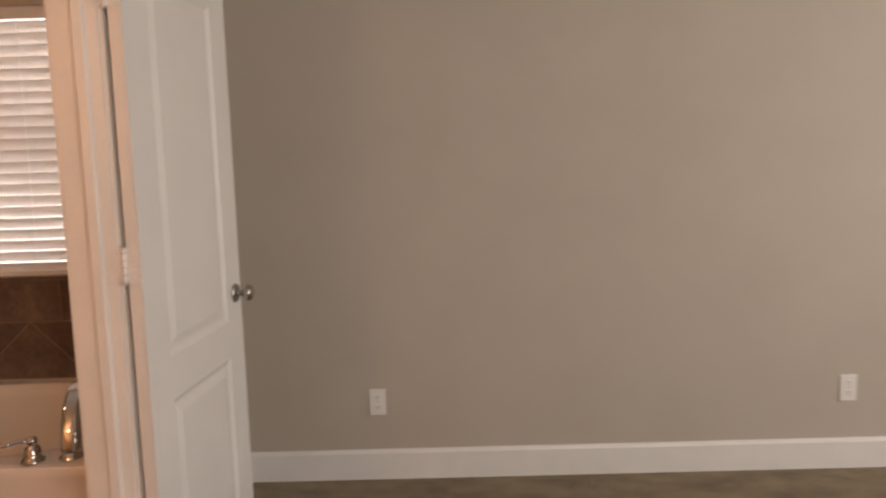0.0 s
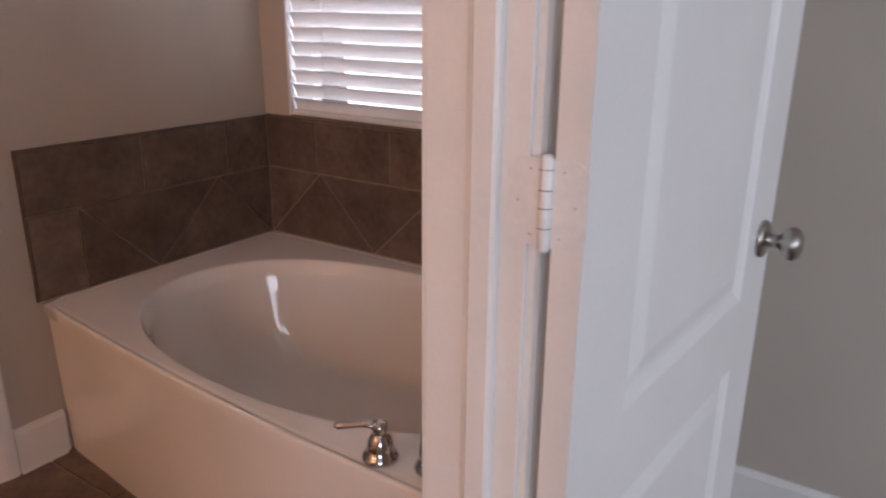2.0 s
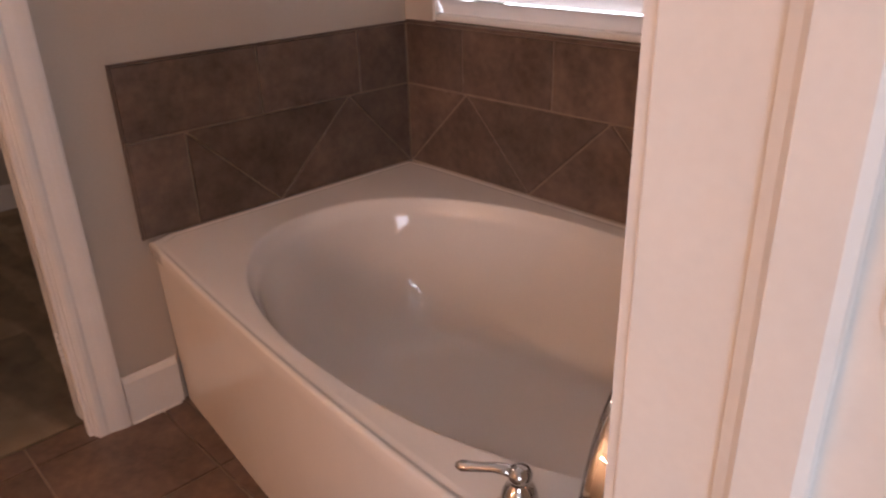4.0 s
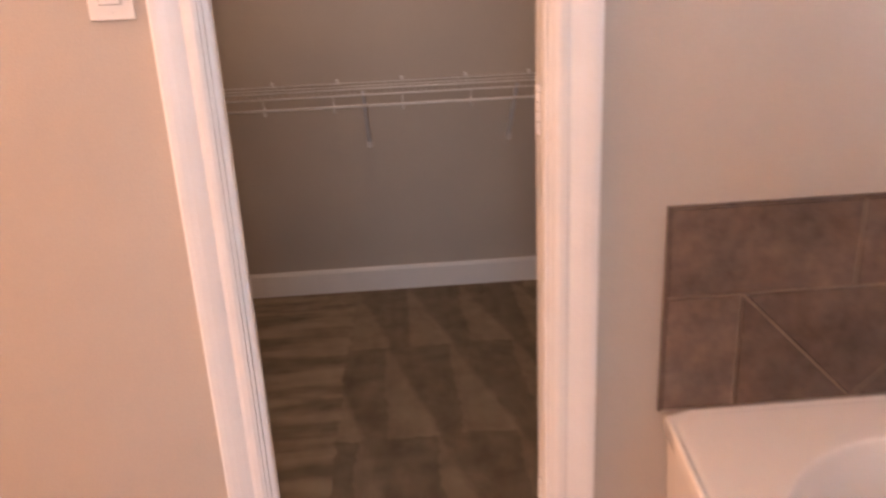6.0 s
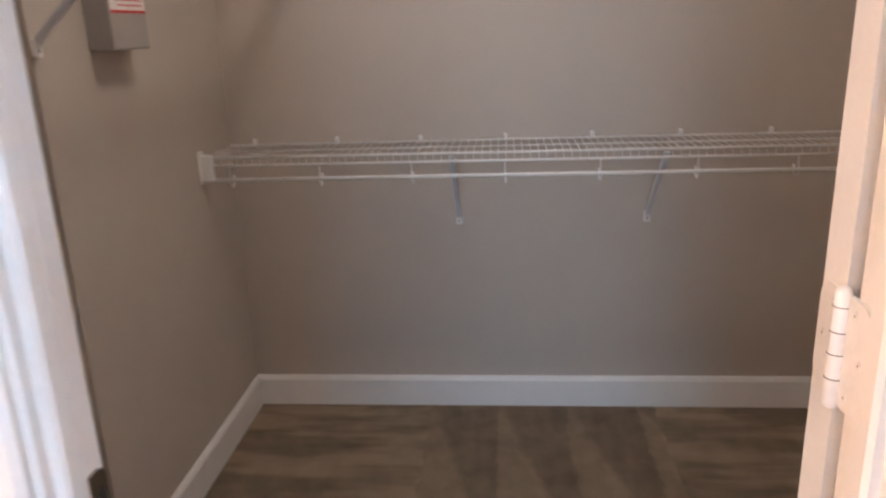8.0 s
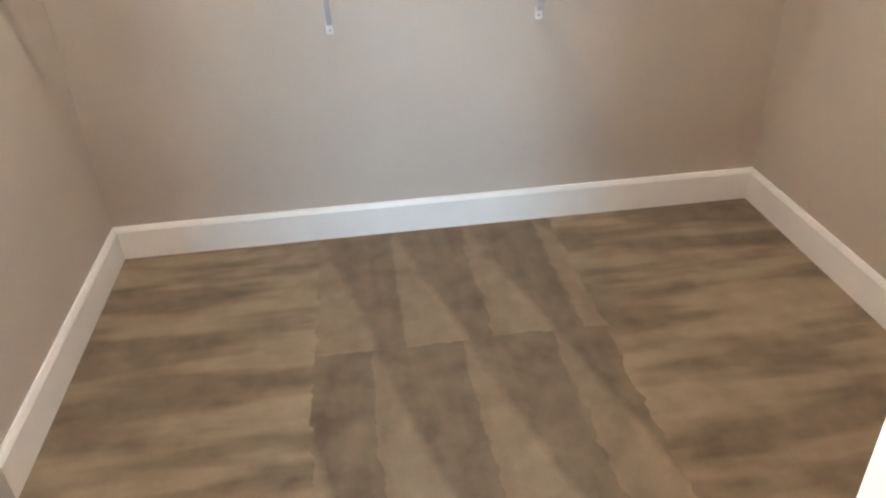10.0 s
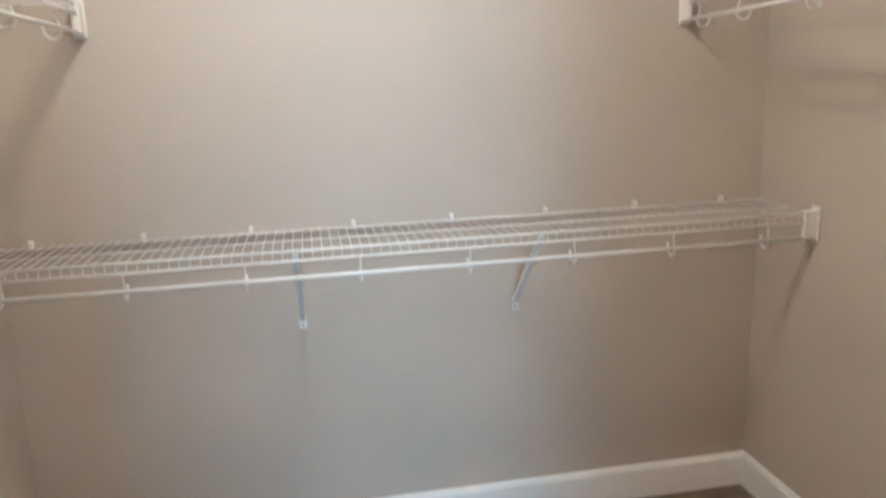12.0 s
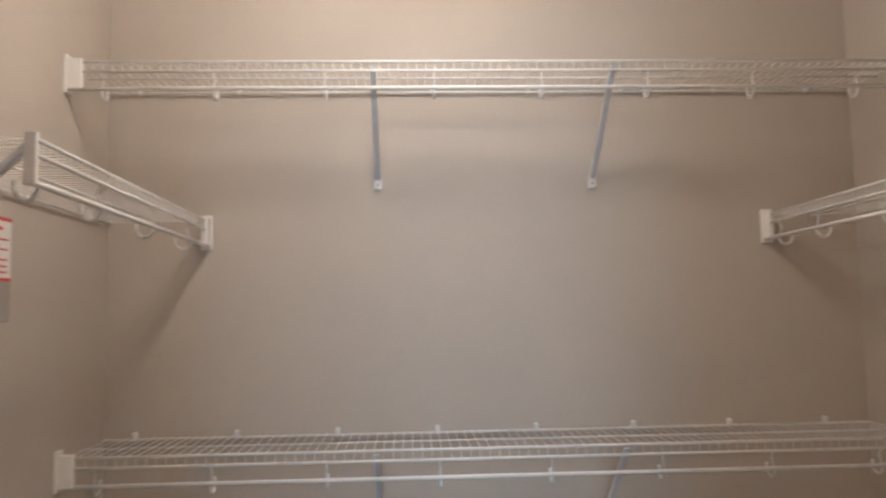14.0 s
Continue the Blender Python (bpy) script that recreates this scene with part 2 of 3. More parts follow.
wall_y("wall_north", CLO_E, 6.3, 0, 0.15, "greige painted wall with the bathroom window", (WX0, WX1, WZ0, WZ1))
wall_x("wall_bedroom_bathroom", BATH_E, BED_W, -4.8, D1B + 0.09, "greige painted wall with an open doorway", (D1A - 0.018, D1B + 0.018, 0, DOOR_H + 0.018))
wall_x("wall_tub_end", BATH_E, BATH_E + 0.03, D1B + 0.09, -0.001, "greige painted wall behind the open door")
wall_x("wall_bathroom_closet", CLO_E, 0, -4.8, -0.001, "greige painted wall with the closet doorway", (D2A - 0.018, D2B + 0.018, 0, DOOR_H + 0.018))
# the east and south openings are assumed, cut for the added bedroom lamps
wall_x("wall_bedroom_east", 6.3, 6.45, -4.8, 0.15, "greige painted wall with an assumed opening for a fill lamp", (-3.02, -0.38, 0.83, 2.17))
wall_y("wall_south", -2.25, 6.45, -4.95, -4.8, "greige painted wall with an assumed opening for a fill lamp", (3.48, 5.52, 0.83, 2.17))
wall_x("wall_closet_back", BACK - 0.15, BACK, -4.8, 0.15, "greige closet wall carrying two wire shelves")
wall_y("wall_closet_right", BACK, CLO_E - 0.001, RIGHT, RIGHT + 0.12, "greige closet side wall with a wire shelf")
wall_y("wall_closet_left", BACK, JOG, LEFT - 0.75, LEFT, "greige closet side wall with a wire shelf")
wall_y("wall_closet_south", JOG + 0.001, CLO_E - 0.001, LEFT - 0.75, LEFT - 0.62, "greige wall closing the closet recess")
tagged(mesh_ob("floor_slab", box(-2.25, 6.45, -4.95, 0.15, -0.2, -0.02), GROUT), "plain concrete slab under the floors", "floor", kind="structure")
tagged(mesh_ob("floor_closet", box(BACK, -0.095, -4.8, 0.0, -0.019, 0.004), CARPET), "brown cut-pile closet carpet with vacuum marks", "carpet", kind="structure")
tagged(mesh_ob("floor_bedroom", box(1.716, 6.3, -4.8, 0.0, -0.019, 0.004), CARPET_BED), "brown cut-pile bedroom carpet", "carpet", kind="structure")
floor_bath = tagged(mesh_ob("floor_bathroom", box(-0.094, 1.715, -4.8, 0.0, -0.019, -0.003), GROUT), "brown tiled bathroom floor with tan grout", "floor", kind="structure")
tagged(mesh_ob("ceiling", box(-2.25, 6.45, -4.95, 0.15, CEIL_Z, CEIL_Z + 0.1), CEIL), "white textured ceiling", "ceiling", kind="structure")


# ---- baseboards ----
def baseboard(kind_axis, fixed, a, b, side, top=0.138):
    """Along y at x = fixed, or along x at y = fixed; side is the way it stands out from the wall."""
    t = 0.015 * side
    prof = [(fixed, 0.004), (fixed + t, 0.004), (fixed + t, top - 0.016), (fixed + t * 0.75, top - 0.007), (fixed + t * 0.45, top), (fixed, top)]
    bm = add_prism(bmesh.new(), prof, "y" if kind_axis == "y" else "x", a, b)
    return tagged(mesh_ob("baseboard", bm, TRIM), "tall white painted baseboard along the wall", "baseboard", kind="structure")


baseboard("x", -0.0, BATH_E + 0.03, 6.3, -1)
baseboard("y", BATH_E + 0.03, -0.016, D1B + 0.09, 1)
baseboard("y", BED_W, D1A - 0.066, -4.8, 1)
baseboard("y", 0.0, D2B + 0.093, -0.905, 1, 0.144)
baseboard("y", 0.0, D2A - 0.088, -4.8, 1, 0.144)
baseboard("y", BATH_E, D1A - 0.066, -4.8, -1, 0.146)
baseboard("y", BATH_E, D1B + 0.066, -1.03, -1, 0.144)
baseboard("y", BACK, LEFT, RIGHT, 1, 0.122)
baseboard("x", LEFT, BACK + 0.016, JOG + 0.015, 1, 0.122)
baseboard("x", RIGHT, BACK + 0.016, CLO_E, -1, 0.122)
baseboard("y", JOG, LEFT, LEFT - 0.62, 1, 0.122)
baseboard("y", CLO_E, RIGHT - 0.016, D2B + 0.068, -1, 0.122)
caulk = bmesh.new()
add_box(caulk, 0.0155, 0.022, D2B + 0.093, -0.915, -0.003, 0.006, 0.002)
tagged(mesh_ob("trim", caulk, TRIM), "bead of white caulk below the baseboard", "trim", kind="structure")


# ---- door frames ----
CASE = [(0.0, 0.0), (0.0, 0.009), (0.006, 0.012), (0.014, 0.012), (0.02, 0.0095), (0.027, 0.0125), (0.038, 0.0165), (0.048, 0.0185), (0.056, 0.0185), (0.060, 0.016), (0.060, 0.0)]


def casing(parent, x, out, ya, yb, w=0.060, wb=0.060, reveal=0.006):
    """The moulded boards round an opening on the wall face at x; out: the way they stand out."""
    for y, way, k in ((ya - reveal, -1, w / 0.060), (yb + reveal, 1, wb / 0.060)):
        prof = [(x + out * d, y + way * u * k) for u, d in CASE]
        bm = add_prism(bmesh.new(), prof, "z", 0.0, DOOR_H + reveal)
        part("casing", bm, TRIM, parent, "white moulded side casing")
    prof = [(x + out * d, DOOR_H + reveal + 0.0005 + u) for u, d in CASE]
    bm = bmesh.new()
    lo = [bm.verts.new((u, ya - reveal - w, v)) for u, v in prof]
    hi = [bm.verts.new((u, yb + reveal + wb, v)) for u, v in prof]
    bm.faces.new(lo), bm.faces.new(hi)
    for i in range(len(prof)):
        j = (i + 1) % len(prof)
        bm.faces.new((lo[i], lo[j], hi[j], hi[i]))
    part("head_casing", bm, TRIM, parent)


def door_frame(name, xa, xb, ya, yb, stop_a, stop_b, label):
    fr = empty(name, label, "door frame", kind="structure")
    for y0, y1 in ((ya - 0.018, ya), (yb, yb + 0.018)):
        part("jamb", box(xa, xb, y0, y1, 0, DOOR_H, 0.0015), TRIM, fr)
    part("head_jamb", box(xa, xb, ya - 0.018, yb + 0.018, DOOR_H, DOOR_H + 0.018, 0.0015), TRIM, fr)
    for y, way in ((ya, 1), (yb, -1)):
        d = 0.011 * way
        prof = [(stop_a, y), (stop_a, y + d * 0.5), (stop_a + 0.006, y + d * 0.7), (stop_a + 0.010, y + d), (stop_b - 0.004, y + d), (stop_b, y + d * 0.7), (stop_b, y)]
        part("door_stop", add_prism(bmesh.new(), prof, "z", 0.0, DOOR_H), TRIM, fr)
    return fr


fr1 = door_frame("door_frame_1", BATH_E, BED_W, D1A, D1B, 1.700, 1.738, "white painted door frame with moulded casings")
casing(fr1, BED_W, 1, D1A, D1B, 0.058, 0.058)
casing(fr1, BATH_E, -1, D1A, D1B, 0.058, 0.058)
fr2 = door_frame("door_frame_2", CLO_E, 0.0, D2A, D2B, -0.044, -0.012, "white painted closet door frame with moulded casings")
casing(fr2, 0.0, 1, D2A, D2B, 0.079, 0.084)
casing(fr2, CLO_E, -1, D2A, D2B, 0.058, 0.058)


# ---- doors ----
def door_slab(w, h, t):
    """A two-panel moulded slab: x from the hinge, y through the thickness, from 0 to t; both faces moulded."""
    bm = bmesh.new()
    stile, z1, z2, z3, z4 = 0.135, 0.24, 0.748, 0.872, h - 0.13
    xs, zs = (0, stile, w - stile, w), (0.012, z1, z2, z3, z4, h)
    for y, s in ((0.0, 1), (t, -1)):
        for i in range(3):
            for j in range(5):
                a, b, c, d = xs[i], xs[i + 1], zs[j], zs[j + 1]
                if i == 1 and j in (1, 3):
                    prev = None
                    for ins, dep in ((0, 0), (0.006, 0.004), (0.016, 0.009), (0.026, 0.009), (0.050, 0.002), (0.054, 0.0015)):
                        ring = [bm.verts.new((u, y + s * dep, v)) for u, v in ((a + ins, c + ins), (b - ins, c + ins), (b - ins, d - ins), (a + ins, d - ins))]
                        if prev:
                            for k in range(4):
                                bm.faces.new((prev[k], prev[(k + 1) % 4], ring[(k + 1) % 4], ring[k]))
                        prev = ring
                    bm.faces.new(prev)
                else:
                    bm.faces.new([bm.verts.new((u, y, v)) for u, v in ((a, c), (b, c), (b, d), (a, d))])
    for p in (((0, 0.012), (0, h)), ((w, 0.012), (w, h))):
        (xa, za), (xb, zb) = p
        bm.faces.new([bm.verts.new(q) for q in ((xa, 0, za), (xa, t, za), (xb, t, zb), (xb, 0, zb))])
    for z in (0.012, h):
        bm.faces.new([bm.verts.new(q) for q in ((0, 0, z), (w, 0, z), (w, t, z), (0, t, z))])
    bmesh.ops.remove_doubles(bm, verts=bm.verts, dist=0.0004)
    return bm


def hinge_leaf(bm, y0, y1, z0, z1, x, th, ry):
    """A leaf with rounded far corners, standing from y0 to y1 in the plane at x."""
    r = abs(y1 - y0) * 0.42
    s = 1 if y1 > y0 else -1
    pts = [(y0, z0), (y1 - s * r, z0)]
    pts += [(y1 - s * r + s * r * sin(a * pi / 12), z0 + r - r * cos(a * pi / 12)) for a in range(1, 6)]
    pts += [(y1, z0 + r), (y1, z1 - r)]
    pts += [(y1 - s * r + s * r * cos(a * pi / 12), z1 - r + r * sin(a * pi / 12)) for a in range(1, 6)]
    pts += [(y1 - s * r, z1), (y0, z1)]
    return add_prism(bm, pts, ry, x, x + th)


def add_hinge(parent, px, py, z0, jamb_way):
    """A butt hinge, opened flat: the pin at (px, py), a leaf on the jamb and one on the door's edge, both facing -y or so.
    jamb_way: the way along x from the pin to the jamb's leaf."""
    z1 = z0 + 0.090
    hg = part("hinge", add_lathe(bmesh.new(), [(0.0035, z0 - 0.004), (0.0065, z0), (0.0065, z1), (0.0035, z1 + 0.004)], Matrix.Translation((px, py, 0)), 14), HINGE, parent, "white painted butt hinge", True)
    for z in (0.021, 0.041, 0.059, 0.079):
        part("knuckle_gap", add_lathe(bmesh.new(), [(0.0068, z0 + z), (0.0068, z0 + z + 0.0007)], Matrix.Translation((px, py, 0)), 14), DARK, hg)
    for way in (jamb_way, -jamb_way):
        bm = hinge_leaf(bmesh.new(), px + way * 0.004, px + way * 0.043, z0 + 0.001, z1 - 0.001, py + 0.002, 0.0035, "y")
        part("leaf", bm, HINGE, hg)
        for k, (u, v) in enumerate(((0.016, 0.012), (0.031, 0.045), (0.018, 0.078))):
            m = Matrix.Translation((px + way * u, py + 0.0022, z0 + v)) @ Matrix.Rotation(pi / 2, 4, "X")
            part("screw", add_lathe(bmesh.new(), [(0.0035, 0), (0.0035, 0.0008), (0.0012, 0.0009), (0.0011, 0.0002)], m, 10), HINGE, hg)
            part("screw_slot", add_lathe(bmesh.new(), [(0.0013, 0.0008), (0.0011, 0.0012)], m, 8), STEEL, hg)


def add_knob(door, x, z, y, out):
    m = Matrix.Translation((x, y, z)) @ Matrix.Rotation(-out * pi / 2, 4, "X")
    prof = [(0.001, 0), (0.032, 0.0), (0.0325, 0.004), (0.029, 0.009), (0.016, 0.011), (0.0115, 0.014), (0.0105, 0.026), (0.015, 0.032), (0.0235, 0.038), (0.0275, 0.047), (0.0275, 0.054), (0.0235, 0.061), (0.014, 0.0655), (0.003, 0.0665)]
    part("knob", add_lathe(bmesh.new(), prof, m, 32), NICKEL, door, "satin nickel round knob", True)


# the bedroom door, folded right back along the wall
DW = 0.72
door1 = empty("door_1", "white two-panel door standing open against the wall", "door", kind="structure",
              m=Matrix.Translation((1.797, D1B + 0.001, 0)) @ Matrix.Rotation(radians(90 - 3.4), 4, "Z"))
slab = part("door_leaf", door_slab(DW, DOOR_H - 0.005, 0.035), DOORW, door1)
slab.location = (0, -0.035, 0)
add_knob(door1, DW - 0.060, 0.962, -0.035, -1)
add_knob(door1, DW - 0.060, 0.962, 0.0, 0.28)
part("latch_plate", box(DW - 0.0005, DW + 0.0012, -0.030, -0.005, 0.932, 0.988, 0.0004), NICKEL, door1)
hinges1 = empty("door_hinges", "white painted hinges of the bedroom door, opened flat", "hinge", kind="structure")
for hz in (0.20, 1.103, 1.80):
    add_hinge(hinges1, 1.791, D1B - 0.004, hz, -1)

# the closet door, folded back along the closet side of its wall
CW = D2B - D2A - 0.006
door2 = empty("door_2", "white two-panel closet door standing wide open", "door", kind="structure",
              m=Matrix.Translation((CLO_E - 0.016, D2B - 0.002, 0)) @ Matrix.Rotation(radians(90 + 4.0), 4, "Z"))
slab = part("door_leaf", door_slab(CW, DOOR_H - 0.005, 0.035), DOORW, door2)
add_knob(door2, CW - 0.062, 0.996, 0.035, 1)
part("latch_plate", box(CW - 0.0005, CW + 0.0012, 0.006, 0.030, 0.968, 1.024, 0.0004), NICKEL, door2)
hinges2 = empty("door_hinges", "white painted hinges of the closet door, opened flat", "hinge", kind="structure")
for hz in (0.20, 1.086, 1.80):
    add_hinge(hinges2, CLO_E - 0.010, D2B - 0.0065, hz, 1)
strike = bmesh.new()
hinge_leaf(strike, CLO_E + 0.028, CLO_E + 0.0005, 0.963, 1.030, D2A, 0.0025, "y")
st = tagged(mesh_ob("strike_plate", strike, NICKEL), "dark nickel strike plate on the closet jamb", "strike plate", kind="structure")
part("strike_hole", box(CLO_E + 0.006, CLO_E + 0.018, D2A + 0.002, D2A + 0.0032, 0.981, 1.012), DARK, st)

# ---- bathroom window with blind ----
win = empty("window_1", "white vinyl window behind a slatted blind", "window", kind="structure")
for a, b, c, d in ((WX0, WX0 + 0.04, WZ0, WZ1), (WX1 - 0.04, WX1, WZ0, WZ1), (WX0 + 0.04, WX1 - 0.04, WZ0, WZ0 + 0.045), (WX0 + 0.04, WX1 - 0.04, WZ1 - 0.045, WZ1), (WX0 + 0.04, WX1 - 0.04, 1.50, 1.54)):
    part("window_frame", box(a, b, 0.085, 0.135, c, d, 0.003), VINYL, win)
for c, d in ((WZ0 + 0.045, 1.50), (1.54, WZ1 - 0.045)):
    g = part("pane", box(WX0 + 0.04, WX1 - 0.04, 0.108, 0.112, c, d), GLASS, win)
    g.visible_shadow = False
for a, b in ((WX0 - 0.001, WX0 + 0.008), (WX1 - 0.008, WX1 + 0.001)):
    part("reveal_lining", box(a, b, 0.002, 0.084, WZ0, WZ1, 0.001), TRIM, win)
part("window_sill", box(WX0, WX1, 0.002, 0.084, WZ0 - 0.001, WZ0 + 0.003, 0.001), TILE, win, "brown tiled sill")

blind = empty("window_blind", "white two-inch slatted blind, lowered and nearly closed", "blind")
bx0, bx1 = WX0 + 0.012, WX1 - 0.012
part("headrail", box(bx0, bx1, 0.003, 0.056, WZ1 - 0.055, WZ1 - 0.002, 0.004), VINYL, blind)
part("bottom_rail", box(bx0, bx1, 0.002, 0.042, WZ0 + 0.004, WZ0 + 0.022, 0.004), VINYL, blind)
slat_me = None
zz = WZ0 + 0.040
tilt = radians(-64)
while zz < WZ1 - 0.07:
    if slat_me is None:
        bm = bmesh.new()
        rows_ = []
        for k in range(7):
            u = -0.026 + 0.052 * k / 6
            crown = 0.004 * (1 - (u / 0.026) ** 2)
            rows_.append((u * cos(tilt) - crown * sin(tilt), u * sin(tilt) + crown * cos(tilt)))
        up = [(a, b + 0.0014) for a, b in rows_]
        prof = rows_ + up[::-1]
        add_prism(bm, prof, "x", bx0, bx1)
        ob = part("slat", bm, SLAT, blind)
        slat_me = ob.data
    else:
        ob = new("slat", slat_me)
        ob.parent = blind
    ob.location = (0, 0.022, zz)
    ob.rotation_euler = (radians(random.uniform(-0.5, 0.5)), radians(random.uniform(-0.03, 0.03)), 0)
    zz += 0.0487
for lx in (bx0 + 0.16, (bx0 + bx1) / 2, bx1 - 0.16):
    part("ladder_cord", add_tube(bmesh.new(), [(lx, 0.004, WZ0 + 0.03), (lx, 0.004, WZ1 - 0.05)], 0.0011, 5), VINYL, blind)
for lx, lz in ((0.252, 1.575), (0.268, 1.36)):
    part("lift_cord", add_tube(bmesh.new(), [(lx, -0.008, lz + 0.02), (lx, 0.004, WZ1 - 0.06)], 0.0009, 5), VINYL, blind)
    part("cord_tassel", add_lathe(bmesh.new(), [(0.002, 0.032), (0.005, 0.026), (0.0075, 0.006), (0.0065, 0.0), (0.001, -0.001)], Matrix.Translation((lx, -0.008, lz - 0.012)), 12), GREYBOX, blind, "small grey cord tassel", True)

# ---- bathtub ----
TZ = 0.500
tub = empty("bathtub", "white acrylic soaking tub with an oval basin", "bathtub")
TX1 = BATH_E - 0.004


def front_y(x):
    return -0.914 - 0.092 * sin(pi / 2 * min(1.0, x / 1.3))


def tub_shell():
    bm = bmesh.new()
    n = 96
    cx, cy = 0.848, -0.507

    def oval(a, s, z, sx=0.0):
        hl, hw, e = 0.694, 0.432, 2.2
        c, q = cos(a), sin(a)
        r = (abs(c / hl) ** e + abs(q / hw) ** e) ** (-1 / e)
        return (cx + sx + r * c * s, cy + r * q * s, z)

    def edge(a, inset, z):
        c, q = cos(a), sin(a)
        best = 9.0
        if c > 1e-6:
            best = min(best, (TX1 - inset - cx) / c)
        if c < -1e-6:
            best = min(best, (0.002 + inset - cx) / c)
        if q > 1e-6:
            best = min(best, (-0.003 - inset - cy) / q)
        if q < -1e-6:
            r = 0.5
            for _ in range(30):
                r = (front_y(max(0.0, min(TX1, cx + r * c))) + inset - cy) / q
                r = min(r, 2.5)
            best = min(best, r)
        return (cx + best * c, cy + best * q, z)

    angles = [tau * k / n for k in range(n)]
    rings = [[edge(a, 0.0, TZ - 0.035) for a in angles], [edge(a, 0.0, TZ - 0.030) for a in angles], [edge(a, 0.0, TZ - 0.007) for a in angles], [edge(a, 0.0015, TZ - 0.002) for a in angles], [edge(a, 0.006, TZ) for a in angles], [edge(a, 0.011, TZ - 0.0005) for a in angles], [edge(a, 0.014, TZ - 0.003) for a in angles], [edge(a, 0.019, TZ - 0.003) for a in angles], [edge(a, 0.024, TZ - 0.001) for a in angles], [edge(a, 0.030, TZ - 0.001) for a in angles]]
    for s, z, sx in ((1.03, TZ - 0.001, 0), (1.01, TZ - 0.001, 0), (1.0, TZ - 0.0015, 0), (0.993, TZ - 0.005, 0), (0.988, TZ - 0.012, 0), (0.965, TZ - 0.032, 0), (0.956, TZ - 0.042, 0), (0.950, TZ - 0.055, 0), (0.935, 0.40, 0.0), (0.895, 0.29, 0.01), (0.84, 0.19, 0.015), (0.77, 0.125, 0.02), (0.66, 0.095, 0.02), (0.45, 0.086, 0.02), (0.15, 0.082, 0.02)):
        rings.append([oval(a, s, z, sx) for a in angles])
    vr = [[bm.verts.new(p) for p in ring] for ring in rings]
    for a, b in zip(vr, vr[1:]):
        for k in range(n):
            bm.faces.new((a[k], a[(k + 1) % n], b[(k + 1) % n], b[k]))
    bm.faces.new(vr[-1])
    return bm


part("shell", tub_shell(), ACRYL, tub, smooth=True)
bm = bmesh.new()
N = 24
top, bot = [], []
for i in range(N + 1):
    x = 0.004 + (TX1 - 0.006) * i / N
    top.append([bm.verts.new((x, front_y(x) + d, TZ - 0.036)) for d in (0.014, 0.045)])
    bot.append([bm.verts.new((x, front_y(x) + d, -0.002)) for d in (0.026, 0.057)])
for i in range(N):
    bm.faces.new((top[i][0], top[i + 1][0], bot[i + 1][0], bot[i][0]))
    bm.faces.new((top[i][1], bot[i][1], bot[i + 1][1], top[i + 1][1]))
    bm.faces.new((top[i][0], top[i][1], top[i + 1][1], top[i + 1][0]))
    bm.faces.new((bot[i][0], bot[i + 1][0], bot[i + 1][1], bot[i][1]))
bm.faces.new((top[0][0], bot[0][0], bot[0][1], top[0][1]))
bm.faces.new((top[N][0], top[N][1], bot[N][1], bot[N][0]))
part("apron", bm, ACRYL, tub, "glossy white apron panel")
m = Matrix.Translation((1.15, -0.5, 0.0855))
part("drain", add_lathe(bmesh.new(), [(0.036, 0), (0.036, 0.004), (0.028, 0.006), (0.003, 0.007)], m, 24), CHROME, tub, "chrome drain", True)

faucet = empty("tub_faucet", "chrome deck-mounted tub spout and lever handle", "faucet")


def lever(x, y, way):
    h = part("handle_base", add_lathe(bmesh.new(), [(0.001, TZ), (0.035, TZ), (0.036, TZ + 0.006), (0.032, TZ + 0.013), (0.027, TZ + 0.017), (0.0265, TZ + 0.026), (0.024, TZ + 0.040), (0.019, TZ + 0.050), (0.0135, TZ + 0.055), (0.0135, TZ + 0.058), (0.0165, TZ + 0.062), (0.017, TZ + 0.072), (0.012, TZ + 0.080), (0.002, TZ + 0.082)], Matrix.Translation((x, y, 0)), 28), CHROME, faucet, "", True)
    d = Vector(way).normalized()
    pts = [Vector((x, y, TZ + 0.070)) + d * u + Vector((0, 0, v)) for u, v in ((0.004, 0.0), (0.020, 0.003), (0.036, 0.003), (0.052, 0.0), (0.066, -0.002), (0.080, -0.003), (0.088, -0.003))]
    part("lever", add_tube(bmesh.new(), pts, [0.010, 0.0095, 0.0085, 0.008, 0.0085, 0.0095, 0.005], 12, 0.8), CHROME, h, "", True)


